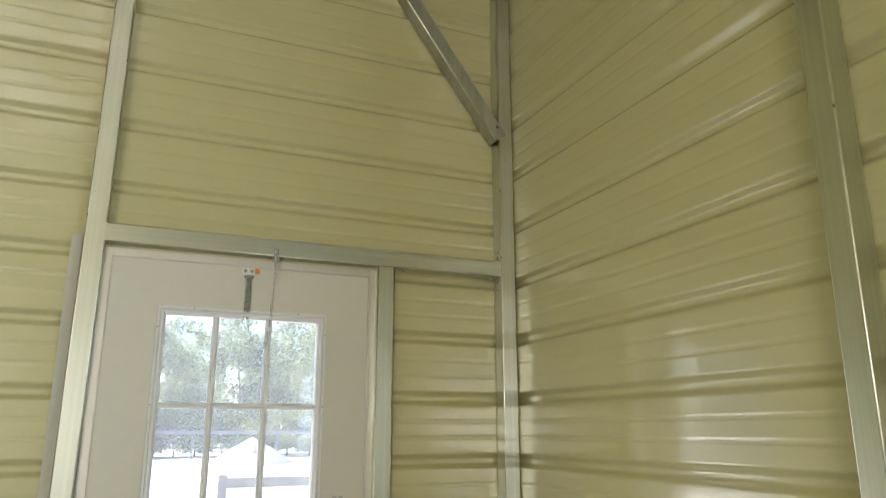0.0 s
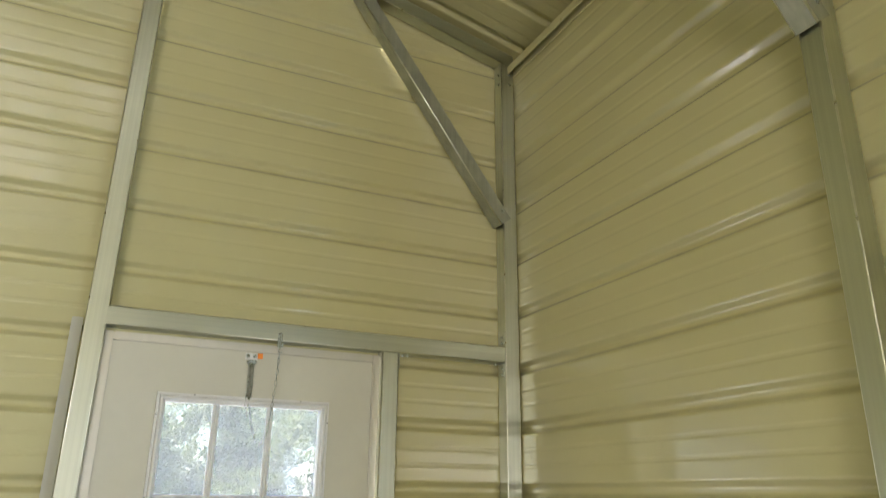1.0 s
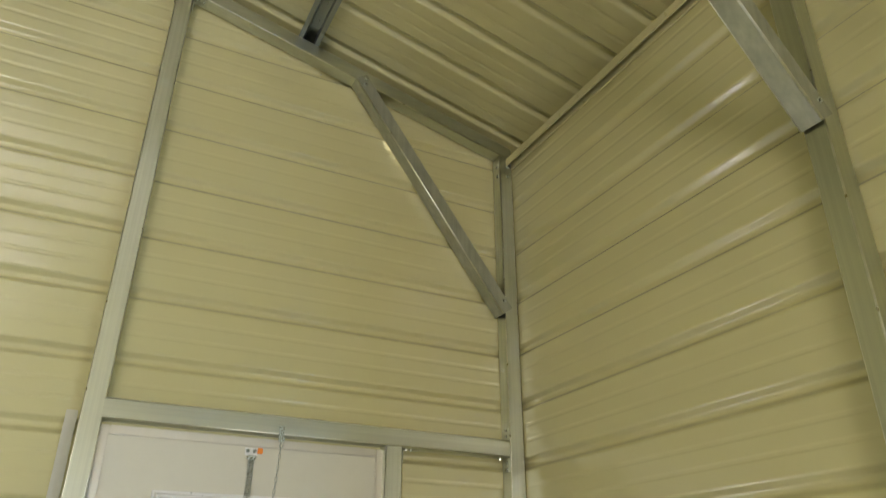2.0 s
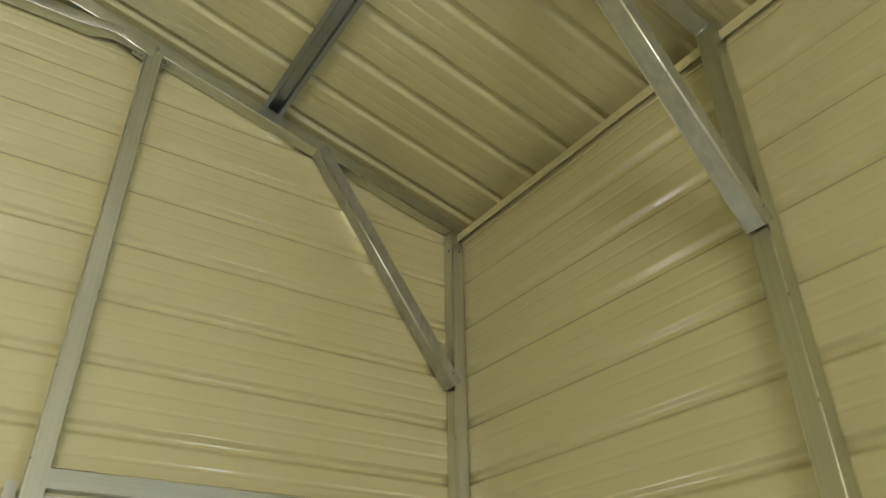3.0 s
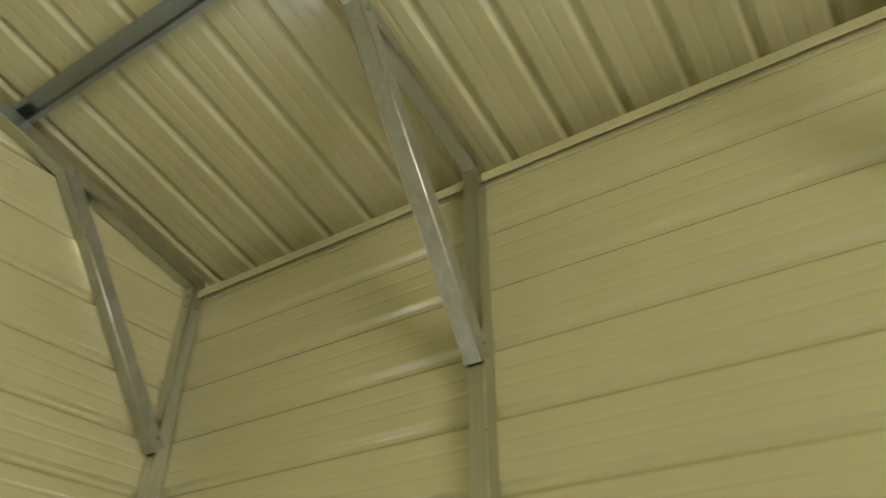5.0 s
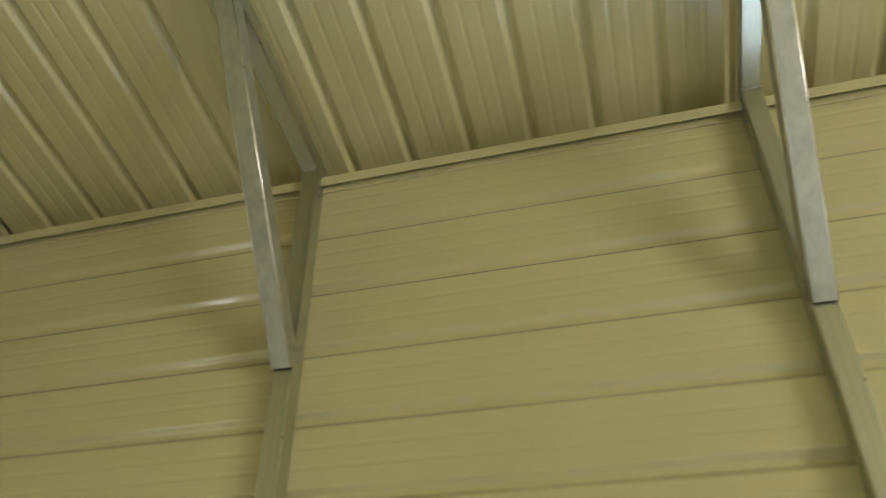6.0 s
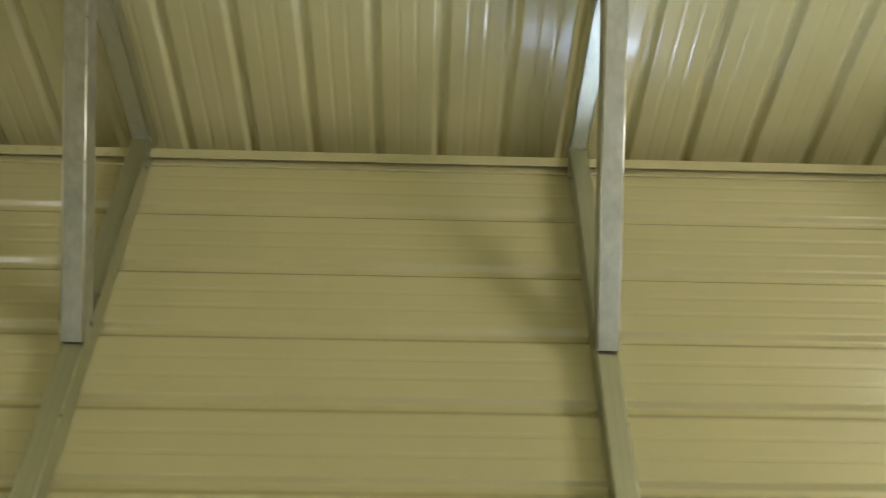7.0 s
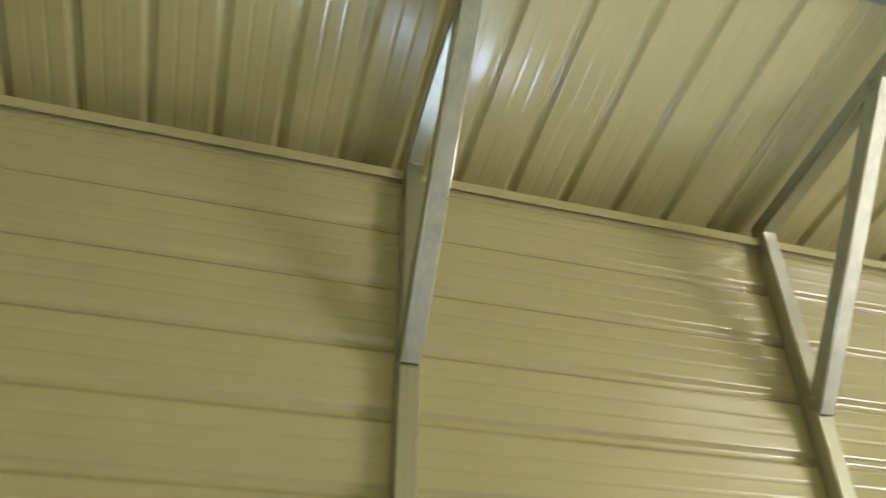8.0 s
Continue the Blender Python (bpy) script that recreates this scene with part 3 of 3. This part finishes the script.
for x0, x1, z0, z1 in ((F0 + 0.0303, I0 - 0.0003, 0.0, FT - 0.0283), (I1 + 0.0003, F1 - 0.0303, 0.0, FT - 0.0283), (I0 - 0.0003, I1 + 0.0003, 0.0, IB - 0.0003), (I0 - 0.0003, I1 + 0.0003, IT + 0.0003, FT - 0.0283)):
    block(bm, x0, x1, SLAB_Y, SLAB_Y + 0.044, z0, z1)
part("slab", bm, WHITE, door)

insert = new("window_insert")
insert.parent = door
tagged(insert, "white vinyl window insert with nine panes")


def moulded_bar(c, h, a, b, upright):
    """A glazing bar with a raised rounded middle and thin side lips."""
    half = [(h, 0.058), (h, 0.0445), (h - 0.0014, 0.0430), (h - 0.0034, 0.0430), (h - 0.0040, 0.0380), (h - 0.0056, 0.0352), (h - 0.0078, 0.0340)]
    outline = half + [(-u, v) for u, v in half[::-1]]
    bm = bmesh.new()
    lift = 0.0 if upright else 0.0006
    sweep(bm, outline, a, b, (lambda u, v, w: (c + u, v, w)) if upright else (lambda u, v, w: (w, v + lift, c + u)))
    bmesh.ops.recalc_face_normals(bm, faces=bm.faces)
    return part("muntin", bm, VINYL, insert)


E = 0.028
G0, G1, GB, GT = I0 + E, I1 - E, IB + E, IT - E
# moulded frame: outer lip, groove, raised bead, inner return
bm = bmesh.new()
moulding = ((0.0, 0.040), (0.0, 0.0275), (0.0012, 0.0262), (0.0062, 0.0262), (0.0072, 0.0272), (0.0080, 0.0282), (0.0090, 0.0270), (0.0112, 0.0190), (0.0136, 0.0168), (0.0178, 0.0164), (0.0204, 0.0184), (0.0222, 0.0245), (0.0230, 0.0290), (E - 0.001, 0.0315), (E, 0.0330), (E, 0.0665), (0.0, 0.0665))
loops = [[bm.verts.new(p) for p in ((I0 + d, y, IB + d), (I1 - d, y, IB + d), (I1 - d, y, IT - d), (I0 + d, y, IT - d))] for d, y in moulding]
for a, b in zip(loops, loops[1:] + loops[:1]):
    for k in range(4):
        bm.faces.new((a[k], a[(k + 1) % 4], b[(k + 1) % 4], b[k]))
bmesh.ops.recalc_face_normals(bm, faces=bm.faces)
part("insert_frame", bm, VINYL, insert)
MX = (-1.075, -0.898)
MZ = (1.586, 1.271)
for x in MX:
    moulded_bar(x, 0.0105, GB, GT, True)
for z in MZ:
    moulded_bar(z, 0.0095, G0, G1, False)
xs, zs = (G0,) + MX + (G1,), (GB,) + MZ[::-1] + (GT,)
for i in range(3):
    for j in range(3):
        bm = bmesh.new()
        block(bm, xs[i], xs[i + 1], 0.0595, 0.0625, zs[j], zs[j + 1])
        part("pane", bm, GLASS, insert).visible_shadow = False
for x, z in ((-1.150, IT - 0.0038), (-0.800, IT - 0.0038), (I0 + 0.0038, 1.836), (I1 - 0.0038, 1.836), (I0 + 0.0038, 1.586), (I1 - 0.0038, 1.586)):
    bm = bmesh.new()
    rod(bm, (x, 0.0252, z), (x, 0.0275, z), 0.0030, 10)
    part("screw_plug", bm, SMUDGE, insert)
for dx in (0.0, 0.022):
    bm = bmesh.new()
    block(bm, -0.652 + dx, -0.637 + dx, SLAB_Y - 0.0006, SLAB_Y + 0.001, 1.272, 1.288, 0.0004)
    part("smudge", bm, SMUDGE, door, "faint grey smudge")

# door strip trim beyond the tall post
bm = bmesh.new()
block(bm, -1.545, -1.512, SKIN - 0.012, SKIN + 0.0, -0.02, 2.128, 0.002)
tagged(part("trim_door_side", bm, DULL_WHITE), "dull white trim strip on the wall beside the door post", "trim", kind="structure")

# spring chain stop on the door
stop = thing("spring_stop", "zinc door spring with bracket hanging on the white door", "door spring", at=(-0.979, SLAB_Y, 2.044))
bm = bmesh.new()
block(bm, -0.021, 0.021, -0.003, 0, -0.012, 0.012, 0.001)
block(bm, -0.012, 0.012, -0.012, -0.003, -0.020, -0.008, 0.001)
part("bracket", bm, VINYL, stop)
for dx in (-0.013, 0.010):
    screw(stop, (dx, -0.003, 0.002), (0, -1, 0), 0.0045)
bm = bmesh.new()
block(bm, -0.016, 0.016, -0.016, -0.002, -0.026, -0.013, 0.003)
part("hanger", bm, ZINC, stop)
bm = bmesh.new()
block(bm, 0.019, 0.036, -0.008, -0.004, -0.006, 0.013, 0.001)
part("tag", bm, ORANGE, stop, "small orange plastic tag")


def coil(x, y, z0, z1, r, turns, wire):
    """A wire coil as a swept ring."""
    bm = bmesh.new()
    steps, sides = turns * 10, 5
    prev = None
    for i in range(steps + 1):
        a = 2 * math.pi * turns * i / steps
        c = Vector((x + r * math.cos(a), y + r * math.sin(a), z0 + (z1 - z0) * i / steps))
        out = Vector((math.cos(a), math.sin(a), 0))
        ring = [bm.verts.new(c + wire * (math.cos(b) * out + math.sin(b) * Vector((0, 0, 1)))) for b in (2 * math.pi * k / sides for k in range(sides))]
        if prev:
            for k in range(sides):
                bm.faces.new((prev[k], prev[(k + 1) % sides], ring[(k + 1) % sides], ring[k]))
        prev = ring
    return bm


for dx in (-0.0055, 0.0055):
    part("spring", coil(dx, -0.009, -0.026, -0.140, 0.0046, 19, 0.0013), ZINC, stop, smooth=True)
for dx, dz in ((-0.008, -0.180), (0.004, -0.172), (0.0005, -0.205)):
    bm = bmesh.new()
    rod(bm, (dx, -0.009, -0.128), (dx * 1.2, -0.006, dz), 0.0014, 6)
    part("wire_end", bm, ZINC, stop)


def chain(name, label, pts, parent=None):
    """Small twisted wire links along a line."""
    ob = parent
    pts = [Vector(p) for p in pts]
    total = sum((b - a).length for a, b in zip(pts, pts[1:]))
    n = int(total / 0.0185)
    for i in range(n):
        s = total * (i + 0.5) / n
        for a, b in zip(pts, pts[1:]):
            if s <= (b - a).length:
                break
            s -= (b - a).length
        c, d = a.lerp(b, s / (b - a).length), (b - a).normalized()
        side = Vector((0, 1, 0)).cross(d).normalized() if i % 2 else Vector((0.35, 0.94, 0)).normalized()
        bm = bmesh.new()
        prev = first = None
        for k in range(10):
            ang = 2 * math.pi * k / 10
            mid = c + d * 0.0118 * math.cos(ang) + side * 0.0042 * math.sin(ang)
            out = (d * 0.0118 * math.cos(ang) + side * 0.0042 * math.sin(ang)).normalized()
            up = d.cross(side)
            ring = [bm.verts.new(mid + 0.0013 * (math.cos(q) * out + math.sin(q) * up)) for q in (0, math.pi / 2, math.pi, 3 * math.pi / 2)]
            if prev:
                for q in range(4):
                    bm.faces.new((prev[q], prev[(q + 1) % 4], ring[(q + 1) % 4], ring[q]))
            first = first or ring
            prev = ring
        for q in range(4):
            bm.faces.new((prev[q], prev[(q + 1) % 4], first[(q + 1) % 4], first[q]))
        part("link", bm, ZINC, ob, smooth=True)


hook = thing("door_chain", "zinc safety chain on a bracket, hanging over the door glass", "chain", at=(-0.894, 0.0, 2.100))
bm = bmesh.new()
block(bm, -0.009, 0.009, -0.003, 0.0, -0.004, 0.030, 0.0015)
block(bm, -0.010, 0.010, -0.014, -0.003, -0.024, 0.000, 0.002)
part("bracket", bm, ZINC, hook)
for dz in (0.008, 0.024):
    screw(hook, (0, -0.003, dz), (0, -1, 0), 0.0045)
bm = bmesh.new()
prev = None
for k in range(11):
    a = radians(100 + 26 * k)
    c = Vector((0.0062 * math.cos(a) + 0.001, -0.009, -0.036 + 0.0062 * math.sin(a)))
    o = Vector((math.cos(a), 0, math.sin(a)))
    ring = [bm.verts.new(c + 0.0017 * (math.cos(q) * o + math.sin(q) * Vector((0, 1, 0)))) for q in (0, math.pi / 2, math.pi, 3 * math.pi / 2)]
    if prev:
        for q in range(4):
            bm.faces.new((prev[q], prev[(q + 1) % 4], ring[(q + 1) % 4], ring[q]))
    prev = ring
rod(bm, (0, -0.009, -0.022), (0, -0.009, -0.031), 0.0017, 6)
part("hook", bm, ZINC, hook, smooth=True)
chain("chain", "", [(0, -0.008, -0.042), (-0.004, -0.002, -0.150), (-0.007, 0.006, -0.210), (-0.011, 0.012, -0.255), (-0.016, 0.013, -0.307), (-0.036, 0.013, -0.347), (-0.056, 0.013, -0.328), (-0.067, 0.013, -0.296), (-0.076, 0.012, -0.259), (-0.082, 0.012, -0.224)], hook)

# a screw point through the gable sheet
tip = thing("screw_tip", "small screw point through the tan wall sheet", "screw", at=(-0.859, SKIN, 3.675))
bm = bmesh.new()
rod(bm, (0, 0.004, 0), (0, -0.012, 0), 0.0026, 6, 0.0008)
part("shaft", bm, ZINC, tip)

# ---- window in the long wall, below the view ----
win = thing("window_1", "white framed sliding window in the tan wall", "window", kind="structure", at=(SKIN, WIN_Y, WIN_Z))
bm = bmesh.new()
hw, hh = WIN_W / 2, WIN_H / 2
for y0, y1, z0, z1 in ((-hw, -hw + 0.04, -hh, hh), (hw - 0.04, hw, -hh, hh), (-hw + 0.04, hw - 0.04, hh - 0.04, hh), (-hw + 0.04, hw - 0.04, -hh, -hh + 0.04), (-hw + 0.04, hw - 0.04, -0.02, 0.02)):
    block(bm, -0.004, 0.050, y0, y1, z0, z1, 0.003)
part("frame", bm, VINYL, win)
for z0, z1 in ((-hh + 0.04, -0.02), (0.02, hh - 0.04)):
    bm = bmesh.new()
    block(bm, 0.020, 0.024, -hw + 0.04, hw - 0.04, z0, z1)
    part("pane", bm, GLASS, win).visible_shadow = False

# ---- outdoors ----
bm = bmesh.new()
bmesh.ops.create_grid(bm, x_segments=1, y_segments=1, size=900, matrix=Matrix.Translation((0, 0, -0.125)))
tagged(part("ground", bm, GROUND), "pale sunlit dry grass and sand ground", "ground", kind="structure")

# pale pad at the door, added out of view to bounce sun through the glass
bm = bmesh.new()
block(bm, -2.6, 0.6, 0.11, 4.2, -0.16, -0.055, 0.012)
tagged(part("pavement", bm, BOUNCE_PAD), "added pale pad outside the door that bounces sunlight indoors", "pavement", kind="structure")

# sand heap
bm = bmesh.new()
heap_rings = []
for i in range(13):
    r = 1.75 * i / 12
    ring = []
    for k in range(28):
        a = 2 * math.pi * k / 28
        rr = r * (1 + 0.10 * math.sin(3 * a + 1) + 0.05 * math.sin(5 * a))
        z = 1.02 * max(0.0, 1 - r / 1.7) ** 0.92 - 0.05 * math.exp(-r * 6) + 0.02 * math.sin(7 * a + 9 * r)
        ring.append(bm.verts.new((rr * math.cos(a), rr * math.sin(a), z - (0.06 if i == 12 else 0))))
    heap_rings.append(ring)
for a, b in zip(heap_rings, heap_rings[1:]):
    for k in range(28):
        bm.faces.new((a[k], a[(k + 1) % 28], b[(k + 1) % 28], b[k]))
bmesh.ops.remove_doubles(bm, verts=bm.verts, dist=0.001)
heap = part("sand_heap", bm, SAND, smooth=True)
heap.location = (4.72, 36.0, -0.12)
heap.scale = (1.22, 1.22, 1.30)
tagged(heap, "pale heap of sand lying on the sunny ground", "sand heap")
stake = thing("bucket", "small dark grey bucket on the sand heap", "bucket", at=(4.62, 34.75, 0.58))
bm = bmesh.new()
rod(bm, (0, 0, -0.06), (0, 0, 0.20), 0.075, 14, 0.095)
part("body", bm, SMUDGE, stake)


def fence(name, label, y, x0, x1, step, rails, post_h, pw, mat, skew=0.0):
    ob = thing(name, label, "fence", at=(0, y, -0.125))
    n = int(round((x1 - x0) / step))
    for i in range(n + 1):
        bm = bmesh.new()
        block(bm, -pw / 2, pw / 2, -pw / 2, pw / 2, -0.1, post_h, 0.008)
        p = part("post", bm, mat, ob)
        p.location = (x0 + i * step, skew * i * step, 0)
        p.rotation_euler = (0, radians(random.uniform(-1.5, 1.5)), 0)
    for i in range(n):
        for z, hgt in rails:
            bm = bmesh.new()
            block(bm, -0.03, step + 0.03, -pw / 2 - 0.04, -pw / 2, -hgt / 2, hgt / 2, 0.006)
            r = part("rail", bm, mat, ob)
            r.location = (x0 + i * step, skew * i * step, z + random.uniform(-0.01, 0.01))
            r.rotation_euler = (0, radians(random.uniform(-0.4, 0.4)), math.atan(skew))
    return ob


fence("wooden_fence", "weathered brown wooden rail fence on pale ground", 5.55, -0.357, 7.0, 2.44, ((1.108, 0.10),), 1.19, 0.085, OLD_WOOD)
fence("board_fence", "white board fence in front of the trees", 44.0, -25.0, 45.0, 2.5, ((1.53, 0.20),), 1.62, 0.09, WHITE_WOOD)


def leaf_cloud(rng, centres, radii, count, size):
    """Small bent leaf sprays scattered in uneven lumps."""
    verts, faces = [], []
    pick = rng.integers(0, len(centres), count)
    for i in range(count):
        c, r = centres[pick[i]], radii[pick[i]]
        d = rng.normal(size=3)
        d /= np.linalg.norm(d)
        p = c + d * r * (0.35 + 0.75 * rng.random() ** 0.6) * np.array((1, 1, 0.75))
        u = rng.normal(size=3)
        u /= np.linalg.norm(u)
        v = np.cross(u, rng.normal(size=3))
        v /= np.linalg.norm(v)
        s = size * (0.6 + 0.9 * rng.random())
        b = len(verts)
        verts += [tuple(p - u * s), tuple(p + v * s * 0.42), tuple(p + u * s), tuple(p - v * s * 0.42 + np.cross(u, v) * s * 0.2)]
        faces.append((b, b + 1, b + 2, b + 3))
    return verts, faces


def tree(seed, height, spread, low, leaves, size, leafmat=LEAF, name="tree", label="tall leafy green tree with a grey trunk"):
    rng = np.random.default_rng(seed)
    ob = thing(name, label, "tree" if name == "tree" else "shrub", "trees behind the fence" if name == "tree" else "shrubs behind the fence")
    bm = bmesh.new()
    base = height * 0.022
    limbs = []
    at, r = Vector((0, 0, -0.2)), base
    for k in range(6):
        to = at + Vector((rng.normal() * 0.12 * height / 8, rng.normal() * 0.12 * height / 8, height * 0.13))
        rod(bm, at, to, r, 9, r * 0.82)
        at, r = to, r * 0.82
        if k >= 1:
            for j in range(2):
                a = rng.random() * 6.28
                tip = at + Vector((math.cos(a) * spread * (0.55 + 0.3 * rng.random()), math.sin(a) * spread * (0.55 + 0.3 * rng.random()), height * (0.02 + 0.12 * rng.random())))
                mid = at.lerp(tip, 0.5) + Vector((0, 0, height * 0.03))
                rod(bm, at, mid, r * 0.55, 6, r * 0.38)
                rod(bm, mid, tip, r * 0.38, 6, r * 0.12)
                limbs += [mid, tip]
    limbs.append(at)
    part("trunk", bm, BARK, ob)
    centres, radii = [], []
    for p in limbs:
        for j in range(3):
            q = np.array(p) + rng.normal(size=3) * np.array((spread * 0.22, spread * 0.22, height * 0.05))
            q[2] = max(q[2], low)
            centres.append(q)
            radii.append(spread * (0.14 + 0.16 * rng.random()))
    v, f = leaf_cloud(rng, centres, radii, leaves, size)
    me = bpy.data.meshes.new("crown")
    me.from_pydata(v, [], f)
    me.materials.append(leafmat)
    crown = new("crown", me)
    crown.parent = ob
    return ob


kinds = [tree(11, 11.0, 4.2, 1.2, 9000, 0.16), tree(12, 9.0, 3.6, 0.8, 8000, 0.15), tree(13, 13.0, 4.6, 1.6, 9000, 0.17)]
shrubs = [tree(21, 2.6, 1.7, 0.15, 3500, 0.09, LEAF_LIGHT, "shrub", "dense light green shrub at the fence"), tree(22, 3.4, 1.6, 0.2, 3500, 0.10, LEAF_LIGHT, "shrub", "dense light green shrub at the fence")]
rng = random.Random(5)
spots = [(-1.0, 26.5), (3.2, 28.0), (7.2, 27.0), (11.5, 29.0), (0.8, 33.0), (5.4, 35.0), (9.6, 34.5), (-4.5, 32.0), (15.0, 33.0), (2.6, 41.0), (8.0, 43.0), (13.0, 42.0)]
for i, (x, y) in enumerate(spots):
    src = kinds[i % 3]
    m = pose(x * 1.8, y * 1.8, -0.125, 0, 0, rng.uniform(0, 360))
    if i < 3:
        src.matrix_basis = m
    else:
        copy_thing(src, m)
x, i = -6.0, 0
while x < 28:
    m = pose(x, 46.5 + rng.uniform(-0.6, 1.6), -0.125, 0, 0, rng.uniform(0, 360))
    if i < 2:
        shrubs[i].matrix_basis = m
    else:
        copy_thing(shrubs[i % 2], m)
    x, i = x + rng.uniform(1.1, 1.7), i + 1
